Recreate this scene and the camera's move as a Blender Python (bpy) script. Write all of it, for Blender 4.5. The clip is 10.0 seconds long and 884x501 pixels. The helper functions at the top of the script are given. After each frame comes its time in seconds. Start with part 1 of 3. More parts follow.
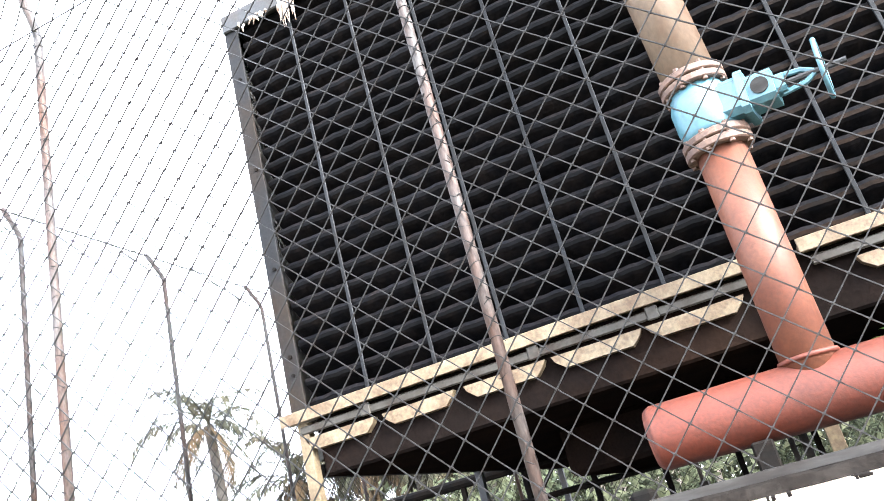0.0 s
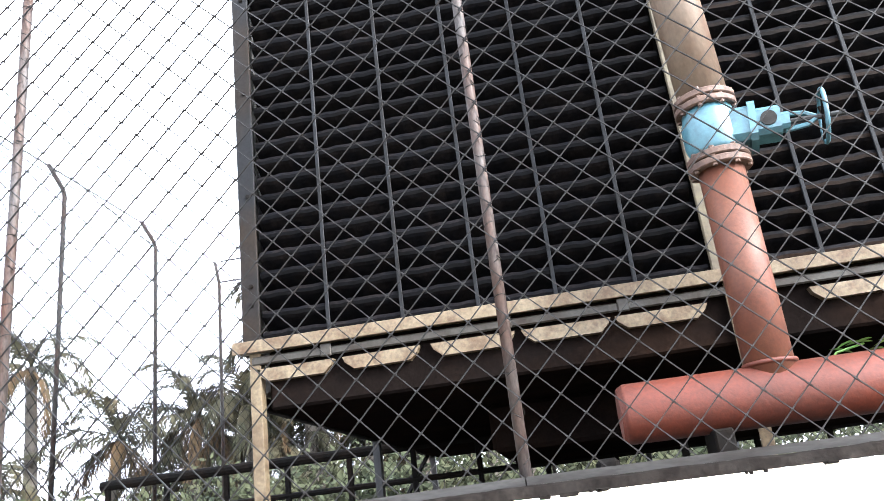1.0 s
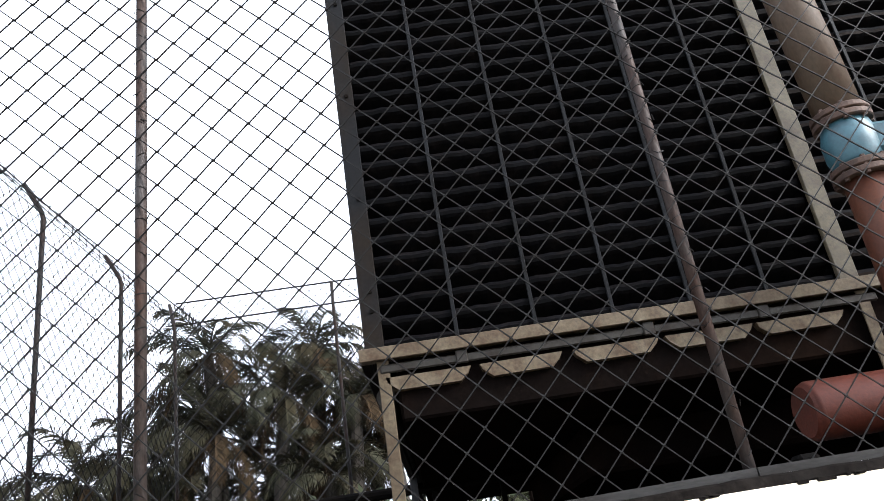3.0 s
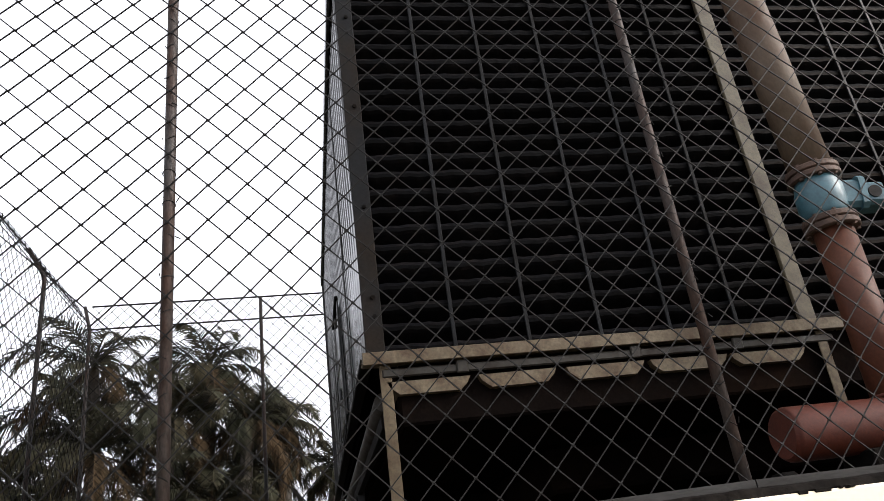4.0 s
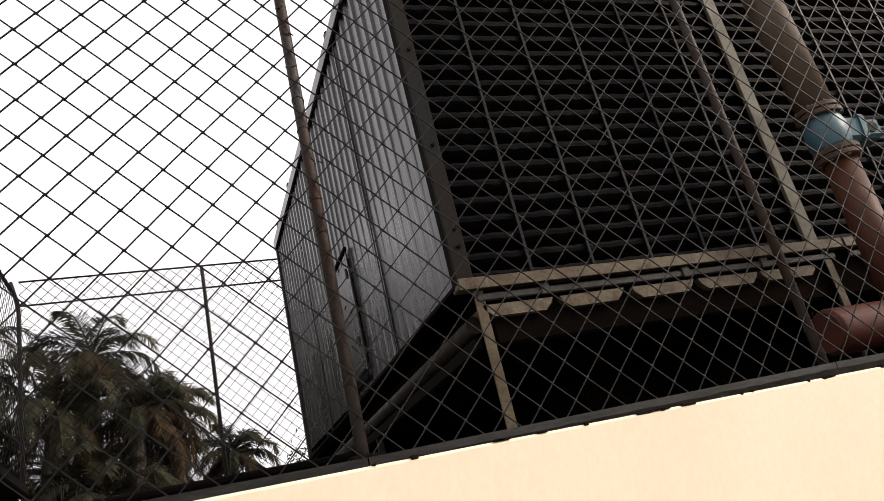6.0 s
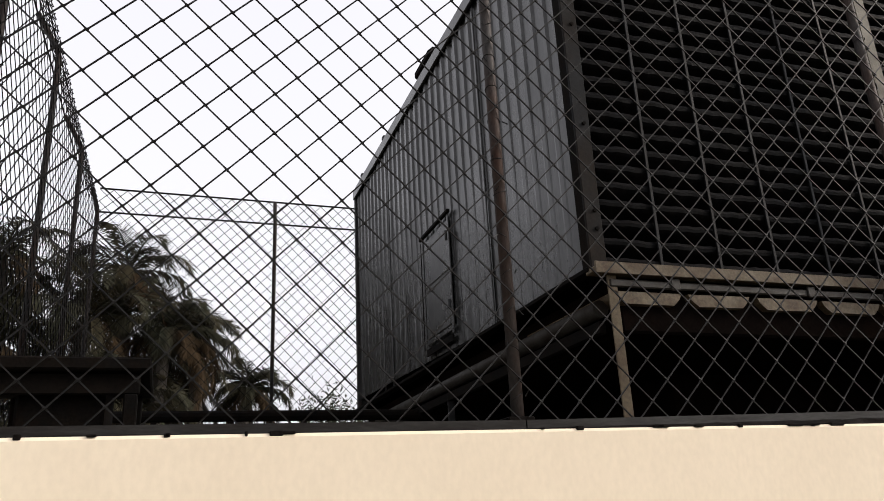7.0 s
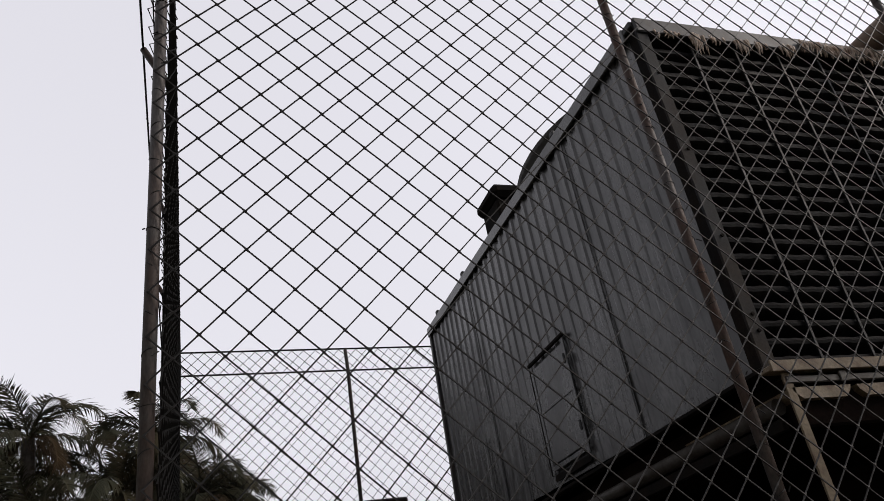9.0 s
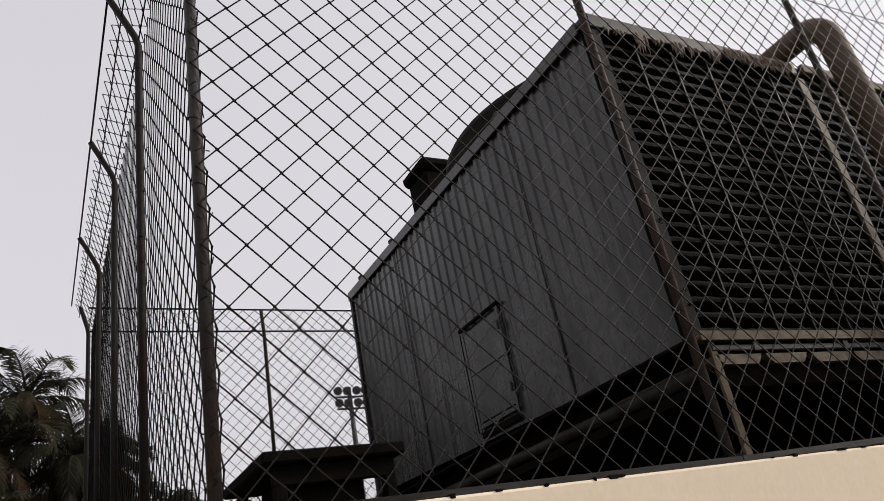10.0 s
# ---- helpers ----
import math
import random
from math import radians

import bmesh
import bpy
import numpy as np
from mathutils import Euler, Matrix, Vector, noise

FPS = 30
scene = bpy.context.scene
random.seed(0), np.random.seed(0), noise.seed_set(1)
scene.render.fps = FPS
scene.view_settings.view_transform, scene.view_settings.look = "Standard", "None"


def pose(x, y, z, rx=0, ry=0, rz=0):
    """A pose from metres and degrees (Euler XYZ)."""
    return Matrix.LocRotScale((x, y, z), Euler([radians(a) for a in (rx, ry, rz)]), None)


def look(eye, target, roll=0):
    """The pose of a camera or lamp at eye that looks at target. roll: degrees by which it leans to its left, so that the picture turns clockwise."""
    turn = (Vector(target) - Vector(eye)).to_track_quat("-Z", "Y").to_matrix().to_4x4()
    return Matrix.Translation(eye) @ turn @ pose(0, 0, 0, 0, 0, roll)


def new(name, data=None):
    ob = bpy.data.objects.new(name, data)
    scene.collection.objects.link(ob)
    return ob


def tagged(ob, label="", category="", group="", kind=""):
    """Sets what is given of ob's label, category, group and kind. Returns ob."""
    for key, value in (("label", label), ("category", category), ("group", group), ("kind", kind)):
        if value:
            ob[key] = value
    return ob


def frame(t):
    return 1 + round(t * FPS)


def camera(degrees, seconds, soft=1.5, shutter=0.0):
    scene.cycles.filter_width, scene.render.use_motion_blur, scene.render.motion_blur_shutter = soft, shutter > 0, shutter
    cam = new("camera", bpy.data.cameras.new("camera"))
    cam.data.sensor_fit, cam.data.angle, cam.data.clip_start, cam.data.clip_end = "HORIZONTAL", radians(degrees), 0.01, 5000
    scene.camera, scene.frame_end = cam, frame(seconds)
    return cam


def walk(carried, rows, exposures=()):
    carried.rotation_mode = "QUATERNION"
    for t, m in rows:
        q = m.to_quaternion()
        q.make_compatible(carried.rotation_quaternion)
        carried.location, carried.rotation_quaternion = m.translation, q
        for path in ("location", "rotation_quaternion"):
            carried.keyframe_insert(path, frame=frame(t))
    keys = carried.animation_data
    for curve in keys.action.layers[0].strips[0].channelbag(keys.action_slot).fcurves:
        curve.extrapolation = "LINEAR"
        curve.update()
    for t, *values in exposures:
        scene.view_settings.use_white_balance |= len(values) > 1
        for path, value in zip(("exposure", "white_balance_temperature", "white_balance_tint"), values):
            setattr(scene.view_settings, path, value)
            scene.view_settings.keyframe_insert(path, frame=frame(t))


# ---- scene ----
# ---- camera ----
cam = camera(60.14, 10.0, soft=0.8)


def aim(x, y, z, yaw, pitch, roll):
    return Matrix.Translation((x, y, z)) @ pose(0, 0, 0, 90 + pitch, 0, yaw) @ pose(0, 0, 0, 0, 0, roll)


PATH = [
    (0, 0.600, -2.163, 1.829, 17.764, 20.633, -14.985),
    (0.5, 0.368, -2.231, 1.784, 10.802, 22.019, -9.670),
    (1, 0.119, -2.316, 1.746, 6.937, 18.741, -7.059),
    (1.5, -0.126, -2.283, 1.720, 5.828, 18.766, -12.167),
    (2, -0.368, -2.293, 1.695, 5.441, 20.523, -6.585),
    (2.2, -0.476, -2.311, 1.692, 2.646, 21.787, -9.534),
    (3.3, -1.001, -2.205, 1.651, -5.340, 23.574, -8.901),
    (3.5, -1.082, -2.249, 1.617, -7.488, 25.707, -9.488),
    (4, -1.314, -2.241, 1.619, -11.922, 24.017, -7.938),
    (4.5, -1.530, -2.202, 1.583, -14.629, 25.097, -13.812),
    (5, -1.798, -2.214, 1.564, -21.039, 28.284, -10.616),
    (5.5, -2.007, -2.215, 1.538, -24.006, 27.731, -10.962),
    (6, -2.203, -2.112, 1.525, -22.540, 20.698, -13.684),
    (6.2, -2.299, -2.077, 1.518, -22.016, 19.676, -8.428),
    (7.3, -2.752, -1.936, 1.569, -20.206, 19.013, -2.964),
    (7.5, -2.842, -1.916, 1.571, -20.653, 20.303, -3.269),
    (8, -3.022, -1.923, 1.605, -22.851, 22.997, -3.790),
    (8.5, -3.194, -1.949, 1.577, -20.911, 25.060, -4.234),
    (9, -3.391, -1.905, 1.538, -21.934, 28.933, -10.088),
    (9.5, -3.640, -1.939, 1.512, -28.097, 29.158, -8.491),
    (10, -3.871, -1.942, 1.492, -31.370, 25.002, -11.377),
]
EXPOSURES = [(0.0, 3.95, 5750, 8), (1.0, 3.3, 5700, 9), (2.0, 2.45, 5700, 9), (3.5, 1.15, 5900, 10), (4.5, 0.8, 6500, 12), (6.0, 0.45, 6700, 12),
             (7.5, 0.08, 6300, 12), (8.5, -0.05, 6350, 13), (9.5, -0.22, 6400, 14), (10.0, -0.32, 6500, 14)]
walk(cam, [(t, aim(*row)) for t, *row in PATH], EXPOSURES)

# ---- light: a bright hazy sky, a veiled low sun on the near side ----
SUN_DIR = Vector((0.80, -0.42, 0.50)).normalized()
world = bpy.data.worlds.new("sky")
scene.world = world
world.use_nodes = True
wn, wl = world.node_tree.nodes, world.node_tree.links
sky = wn.new("ShaderNodeTexSky")
sky.sky_type = "NISHITA"
sky.sun_disc = False
sky.sun_elevation = math.asin(SUN_DIR.z)
sky.sun_rotation = math.atan2(SUN_DIR.x, SUN_DIR.y)
sky.air_density, sky.dust_density, sky.ozone_density = 1.2, 8.0, 1.0
haze = wn.new("ShaderNodeHueSaturation")
haze.inputs["Saturation"].default_value = 0.12
veil = wn.new("ShaderNodeMixRGB")
veil.inputs["Fac"].default_value = 0.40
veil.inputs["Color2"].default_value = (9.6, 9.5, 9.9, 1)
back = wn["Background"]
back.inputs["Strength"].default_value = 0.166
wl.new(sky.outputs[0], haze.inputs["Color"])
wl.new(haze.outputs[0], veil.inputs["Color1"])
wl.new(veil.outputs[0], back.inputs["Color"])
sun = new("sun", bpy.data.lights.new("sun", "SUN"))
sun.data.energy, sun.data.angle, sun.data.color = 1.6, radians(12), (1.0, 0.86, 0.68)
sun.matrix_world = look((0, 0, 20), Vector((0, 0, 20)) - SUN_DIR)


# ---- materials ----
def material(name, colour, rough=0.6, metal=0.0, other=None, amount=0.5, scale=6.0, grain=90.0, bump=0.15,
             spread=0.25, edge=0.12, stretch=(1, 1, 1), random_tone=0.0, gloss=0.5):
    """Base colour with fine grain, and blotches of a second colour at a larger scale."""
    m = bpy.data.materials.new(name)
    m.use_nodes = True
    nt = m.node_tree
    n, l = nt.nodes, nt.links
    b = n["Principled BSDF"]
    geo = n.new("ShaderNodeNewGeometry")
    mp = n.new("ShaderNodeMapping")
    mp.inputs["Scale"].default_value = stretch
    l.new(geo.outputs["Position"], mp.inputs["Vector"])
    fine = n.new("ShaderNodeTexNoise")
    fine.inputs["Scale"].default_value, fine.inputs["Detail"].default_value = grain, 3
    big = n.new("ShaderNodeTexNoise")
    big.inputs["Scale"].default_value, big.inputs["Detail"].default_value = scale, 6
    big.inputs["Roughness"].default_value = 0.65
    for x in (fine, big):
        l.new(mp.outputs[0], x.inputs["Vector"])
    ramp = n.new("ShaderNodeMapRange")
    ramp.inputs["From Min"].default_value = 1.0 - amount - edge
    ramp.inputs["From Max"].default_value = 1.0 - amount + edge
    l.new(big.outputs["Fac"], ramp.inputs["Value"])
    mix = n.new("ShaderNodeMixRGB")
    o = other or tuple(c * 0.6 for c in colour)
    mix.inputs["Color1"].default_value = (*colour, 1)
    mix.inputs["Color2"].default_value = (*o, 1)
    l.new(ramp.outputs[0], mix.inputs["Fac"])
    tone = n.new("ShaderNodeMapRange")
    tone.inputs["From Min"].default_value, tone.inputs["From Max"].default_value = 0.3, 0.7
    tone.inputs["To Min"].default_value, tone.inputs["To Max"].default_value = 1 - spread, 1 + spread
    l.new(fine.outputs["Fac"], tone.inputs["Value"])
    mul = n.new("ShaderNodeVectorMath")
    mul.operation = "SCALE"
    l.new(mix.outputs[0], mul.inputs[0])
    l.new(tone.outputs[0], mul.inputs["Scale"])
    last = mul.outputs[0]
    if random_tone:
        info = n.new("ShaderNodeObjectInfo")
        rr = n.new("ShaderNodeMapRange")
        rr.inputs["To Min"].default_value, rr.inputs["To Max"].default_value = 1 - random_tone, 1 + random_tone
        l.new(info.outputs["Random"], rr.inputs["Value"])
        m2 = n.new("ShaderNodeVectorMath")
        m2.operation = "SCALE"
        l.new(last, m2.inputs[0])
        l.new(rr.outputs[0], m2.inputs["Scale"])
        last = m2.outputs[0]
    l.new(last, b.inputs["Base Color"])
    b.inputs["Metallic"].default_value = metal
    b.inputs["Specular IOR Level"].default_value = gloss
    rg = n.new("ShaderNodeMapRange")
    rg.inputs["To Min"].default_value, rg.inputs["To Max"].default_value = max(0.05, rough - 0.15), min(1, rough + 0.15)
    l.new(big.outputs["Fac"], rg.inputs["Value"])
    l.new(rg.outputs[0], b.inputs["Roughness"])
    bp = n.new("ShaderNodeBump")
    bp.inputs["Strength"].default_value, bp.inputs["Distance"].default_value = bump, 0.004
    l.new(fine.outputs["Fac"], bp.inputs["Height"])
    l.new(bp.outputs[0], b.inputs["Normal"])
    return m


M = {}
M["plaster"] = material("cream_plaster", (0.70, 0.60, 0.455), 0.9, other=(0.62, 0.52, 0.39), amount=0.44, scale=1.1, grain=70, bump=0.06, spread=0.03, edge=0.25, stretch=(1, 1, 0.6))
M["concrete"] = material("dirty_mortar", (0.0075, 0.0062, 0.0052), 0.95, other=(0.0035, 0.0027, 0.0022), amount=0.5, scale=14, grain=60, spread=0.4, bump=0.8, gloss=0.05)
M["deck"] = material("deck_concrete", (0.07, 0.065, 0.06), 0.9, other=(0.04, 0.037, 0.034), amount=0.5, scale=2, bump=0.5)
M["post"] = material("galvanised_rusting_pipe", (0.0396, 0.036, 0.03465), 0.6, 0.15, other=(0.0396, 0.01575, 0.00765), amount=0.44, scale=2.2, spread=0.28, edge=0.14, stretch=(2, 2, 0.7), gloss=0.18)
M["wire"] = material("galvanised_wire", (0.0108, 0.0104, 0.01008), 0.55, 0.2, other=(0.0056, 0.00384, 0.00288), amount=0.40, scale=12, spread=0.25, gloss=0.1)
M["far_wire"] = material("weathered_wire", (0.009, 0.0085, 0.008), 0.8, 0.0, amount=0.4, scale=6, gloss=0.03)
M["red"] = material("red_oxide_paint", (0.06512, 0.01232, 0.004752), 0.62, other=(0.03872, 0.007744, 0.002816), amount=0.48, scale=5, spread=0.22, edge=0.17, bump=0.2, gloss=0.3)
M["beige"] = material("faded_beige_paint", (0.08925, 0.0629, 0.0425), 0.65, other=(0.0561, 0.0272, 0.01275), amount=0.45, scale=5, spread=0.15, stretch=(1, 1, 0.5), gloss=0.3)
M["cyan"] = material("blue_valve_paint", (0.042, 0.105, 0.130), 0.45, other=(0.024, 0.055, 0.07), amount=0.42, scale=14, spread=0.12)
M["flange"] = material("rusty_flange", (0.080, 0.044, 0.028), 0.75, other=(0.038, 0.019, 0.012), amount=0.5, scale=22, spread=0.25, bump=0.4)
M["steel"] = material("grey_angle_steel", (0.0132, 0.0132, 0.01376), 0.6, 0.1, other=(0.0168, 0.0108, 0.0064), amount=0.44, scale=4, gloss=0.3)
M["bar"] = material("grey_flat_bar", (0.0075, 0.007875, 0.00885), 0.5, 0.1, other=(0.00315, 0.0027, 0.00225), amount=0.45, scale=8, gloss=0.1)
M["tan"] = material("tan_painted_steel", (0.08624, 0.066, 0.03872), 0.7, other=(0.03168, 0.01672, 0.00748), amount=0.45, scale=9, spread=0.2, edge=0.18, bump=0.3, gloss=0.25)
M["cream"] = material("cream_fibreglass", (0.1021, 0.08008, 0.05016), 0.65, other=(0.0396, 0.02024, 0.0088), amount=0.46, scale=12, spread=0.25, edge=0.18, gloss=0.25)
M["corner"] = material("brown_grey_angle", (0.0072, 0.00736, 0.008), 0.7, 0.1, other=(0.0128, 0.0084, 0.00496), amount=0.42, scale=2.2, spread=0.25, gloss=0.1)
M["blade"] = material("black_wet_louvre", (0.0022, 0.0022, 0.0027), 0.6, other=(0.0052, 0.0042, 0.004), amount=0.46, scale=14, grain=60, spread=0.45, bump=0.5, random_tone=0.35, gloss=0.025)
M["lip"] = material("dark_louvre_lip", (0.00161, 0.00161, 0.00196), 0.5, other=(0.00091, 0.00077, 0.0007), amount=0.47, scale=10, grain=60, spread=0.4, bump=0.4, random_tone=0.4, gloss=0.04)
M["rust_lip"] = material("rusty_louvre_lip", (0.00663, 0.003485, 0.00187), 0.6, other=(0.00255, 0.00136, 0.000765), amount=0.46, scale=8, grain=60, spread=0.4, bump=0.4, random_tone=0.4, gloss=0.06)
M["bay"] = material("olive_tan_paint", (0.063, 0.0495, 0.0234), 0.7, other=(0.0261, 0.0162, 0.0072), amount=0.46, scale=6, spread=0.2, edge=0.18, bump=0.3)
M["black"] = material("shaded_fill", (0.0015, 0.0015, 0.0015), 0.95, amount=0.5, scale=8, gloss=0.0)
# rust tones taken near black: the shade under the tower is in the colour
M["under"] = material("shaded_rusty_underside", (0.0045, 0.0034, 0.003), 0.95, other=(0.009, 0.0055, 0.004), amount=0.42, scale=3, gloss=0.0)
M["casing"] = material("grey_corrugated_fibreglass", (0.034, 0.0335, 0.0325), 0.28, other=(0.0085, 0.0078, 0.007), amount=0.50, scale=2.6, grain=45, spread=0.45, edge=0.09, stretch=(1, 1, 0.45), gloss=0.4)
M["scale"] = material("mineral_scale", (0.24, 0.20, 0.165), 0.9, other=(0.10, 0.055, 0.028), amount=0.47, scale=16, spread=0.3, bump=0.6)
M["stack"] = material("grey_stack_fibreglass", (0.0208, 0.0192, 0.016), 0.6, other=(0.0104, 0.0092, 0.0076), amount=0.45, scale=3, spread=0.12, gloss=0.15)
M["galv"] = material("dull_galvanised_sheet", (0.0252, 0.0224, 0.0182), 0.55, 0.1, other=(0.0112, 0.00665, 0.00385), amount=0.46, scale=10, spread=0.2, gloss=0.2)
M["rail"] = material("grey_rail_steel", (0.019, 0.0182, 0.0172), 0.6, 0.1, other=(0.007, 0.0055, 0.0045), amount=0.48, scale=9, spread=0.3, gloss=0.15, stretch=(0.4, 1, 2))
M["riser"] = material("worn_pink_red_paint", (0.0702, 0.02385, 0.01098), 0.62, other=(0.0522, 0.0135, 0.0054), amount=0.48, scale=4, spread=0.2, gloss=0.3)
M["far_post"] = material("weathered_grey_pipe", (0.0098, 0.0091, 0.00854), 0.6, 0.0, other=(0.0133, 0.00595, 0.00336), amount=0.49, scale=4, gloss=0.15)
# black paint, also used where shade is put into the colour
M["dark"] = material("black_paint_and_shade", (0.0042, 0.00385, 0.0035), 0.85, other=(0.0077, 0.0056, 0.0042), amount=0.45, scale=7, gloss=0.03)
M["trunk"] = material("palm_trunk", (0.035, 0.028, 0.021), 0.9, other=(0.018, 0.014, 0.010), amount=0.5, scale=5, bump=0.6)
M["frond"] = material("palm_leaf", (0.026, 0.0262, 0.0165), 0.8, other=(0.035, 0.0275, 0.015), amount=0.45, scale=0.8, spread=0.3, gloss=0.08)
M["dry"] = material("dry_palm_leaf", (0.043, 0.0285, 0.0155), 0.85, other=(0.028, 0.0195, 0.0112), amount=0.5, scale=1.2, gloss=0.05)
M["leaf"] = material("green_leaf", (0.10, 0.19, 0.04), 0.5, other=(0.06, 0.12, 0.03), amount=0.45, scale=30)
M["bush"] = material("far_foliage", (0.018, 0.023, 0.013), 0.85, other=(0.026, 0.027, 0.015), amount=0.5, scale=0.6, spread=0.3, gloss=0.05)
M["ground"] = material("dusty_ground", (0.13, 0.115, 0.09), 0.95, other=(0.07, 0.08, 0.045), amount=0.47, scale=0.3, grain=12, bump=0.5)
M["lamp"] = material("lamp_housing", (0.05, 0.05, 0.052), 0.4, 0.5)


# ---- building helpers ----
def thing(name, at, label, category, group="", kind=""):
    e = new(name)
    e.location = at
    e.empty_display_size = 0.1
    return tagged(e, label, category, group, kind)


def part(name, bm, mat, parent=None, label="", smooth=False):
    """Links a bmesh, built in world metres, as one mesh object under a thing or a part."""
    me = bpy.data.meshes.new(name)
    bm.to_mesh(me)
    bm.free()
    me.materials.append(M[mat])
    if smooth:
        for p in me.polygons:
            p.use_smooth = len(p.vertices) == 4
    return placed(name, me, parent, label)


def placed(name, me, parent=None, label="", at=(0, 0, 0)):
    ob = new(name, me)
    ob.location = at
    if parent is not None:
        ob.parent = parent
        base = Vector(parent.location) if parent.type == "EMPTY" else Vector((0, 0, 0))
        ob.matrix_parent_inverse = Matrix.Translation(-base)
    if label:
        ob["label"] = label
    return ob


def box(bm, x0, x1, y0, y1, z0, z1, bevel=0.004):
    m = Matrix.LocRotScale(((x0 + x1) / 2, (y0 + y1) / 2, (z0 + z1) / 2), None, (abs(x1 - x0), abs(y1 - y0), abs(z1 - z0)))
    g = bmesh.ops.create_cube(bm, size=1, matrix=m)
    if bevel:
        es = list({e for v in g["verts"] for e in v.link_edges})
        bmesh.ops.bevel(bm, geom=es, offset=bevel, segments=1, affect="EDGES", profile=0.5)
    return bm


def B(*a, **k):
    return box(bmesh.new(), *a, **k)


def sweep(bm, pts, r, n=10, cap=True, closed=False):
    """A tube of radius r (one or one a point) along a polyline."""
    pts = [Vector(p) for p in pts]
    rs = r if isinstance(r, (list, tuple)) else [r] * len(pts)
    rings, ref = [], None
    k = len(pts)
    for i, p in enumerate(pts):
        a = pts[(i - 1) % k] if closed or i else p
        b = pts[(i + 1) % k] if closed or i < k - 1 else p
        d = (b - a).normalized()
        if ref is None:
            ref = d.orthogonal().normalized()
        ref = (ref - d * ref.dot(d)).normalized()
        s = d.cross(ref)
        rings.append([bm.verts.new(p + (ref * math.cos(2 * math.pi * j / n) + s * math.sin(2 * math.pi * j / n)) * rs[i]) for j in range(n)])
    for i in range(k if closed else k - 1):
        A, Bq = rings[i], rings[(i + 1) % k]
        for j in range(n):
            bm.faces.new((A[j], A[(j + 1) % n], Bq[(j + 1) % n], Bq[j]))
    if cap and not closed:
        bm.faces.new(rings[0][::-1])
        bm.faces.new(rings[-1])
    return bm


def S(pts, r, n=10, **k):
    return sweep(bmesh.new(), pts, r, n, **k)


def ring(c, R, axis, n=24):
    c, axis = Vector(c), Vector(axis).normalized()
    u = axis.orthogonal().normalized()
    w = axis.cross(u)
    return [c + (u * math.cos(2 * math.pi * i / n) + w * math.sin(2 * math.pi * i / n)) * R for i in range(n)]


def zigzag(place, cols, rows, u, nrm, r, sides, keep):
    """Woven diamond wire: each wire zigzags between two node columns and hooks its neighbours; it is thickest where two wires twist."""
    verts, faces = [], []
    ca = [(math.cos(2 * math.pi * (j + 0.5) / sides), math.sin(2 * math.pi * (j + 0.5) / sides)) for j in range(sides)]

    def ring_at(c, rad, last):
        here = len(verts)
        verts.extend(c + u * (a * rad * 1.15) + nrm * (b * rad) for a, b in ca)
        if last is not None:
            faces.extend((last + j, last + (j + 1) % sides, here + (j + 1) % sides, here + j) for j in range(sides))
        return here

    for i in cols:
        last, before = None, None
        for k in rows:
            side = (k + i) % 2
            c = place(i + side, k) + nrm * (0.0016 if side else -0.0016)
            if not keep(c):
                last, before = None, None
                continue
            if before is not None:
                last = ring_at(before.lerp(c, 0.12), r, last)
                last = ring_at(before.lerp(c, 0.88), r, last)
            last, before = ring_at(c, r * 1.5, last), c
    me = bpy.data.meshes.new("wire_mesh")
    me.from_pydata([tuple(p) for p in verts], [], faces)
    me.update()
    return me


def chain_link(origin, u, v, width, height, r=0.0027, d=0.1235, sides=4, sag=0.006, seed=0):
    """A panel of even weave on the plane of u and v."""
    o, u, v = Vector(origin), Vector(u).normalized(), Vector(v).normalized()
    nrm = u.cross(v)
    cols, rows = max(2, round(width / (d / 2))), max(2, round(height / (d / 2)))
    w, h = width / cols, height / rows

    def place(i, k):
        x, z = i * w, k * h
        return o + u * (x + 0.004 * noise.noise((x * 3, z * 3, seed))) + v * z + nrm * (sag * noise.noise((x * 1.7 + seed, z * 1.3, 0.3)))

    return zigzag(place, range(cols), range(rows + 1), u, nrm, r, sides, lambda c: True)


def stretched_link(y, x0, x1, z0, z1, lay, r=0.003, sides=4):
    """An upright panel along x whose weave is pulled a little out of square: lay gives x and z of a knot by column and row, in twenties."""
    def place(i, k):
        a, b = i / 20, k / 20
        t = (1, a, b, a * a, a * b)
        return Vector((sum(c * f for c, f in zip(lay[0], t)), y, sum(c * f for c, f in zip(lay[1], t))))

    def keep(c):
        return x0 - 0.02 <= c.x <= x1 + 0.02 and z0 - 0.01 <= c.z <= z1 + 0.03

    i0, i1 = math.floor((x0 - lay[0][0]) / 0.058) - 3, math.ceil((x1 - lay[0][0]) / 0.058) + 3
    return zigzag(place, range(i0, i1), range(-24, 26), Vector((1, 0, 0)), Vector((0, -1, 0)), r, sides, keep)


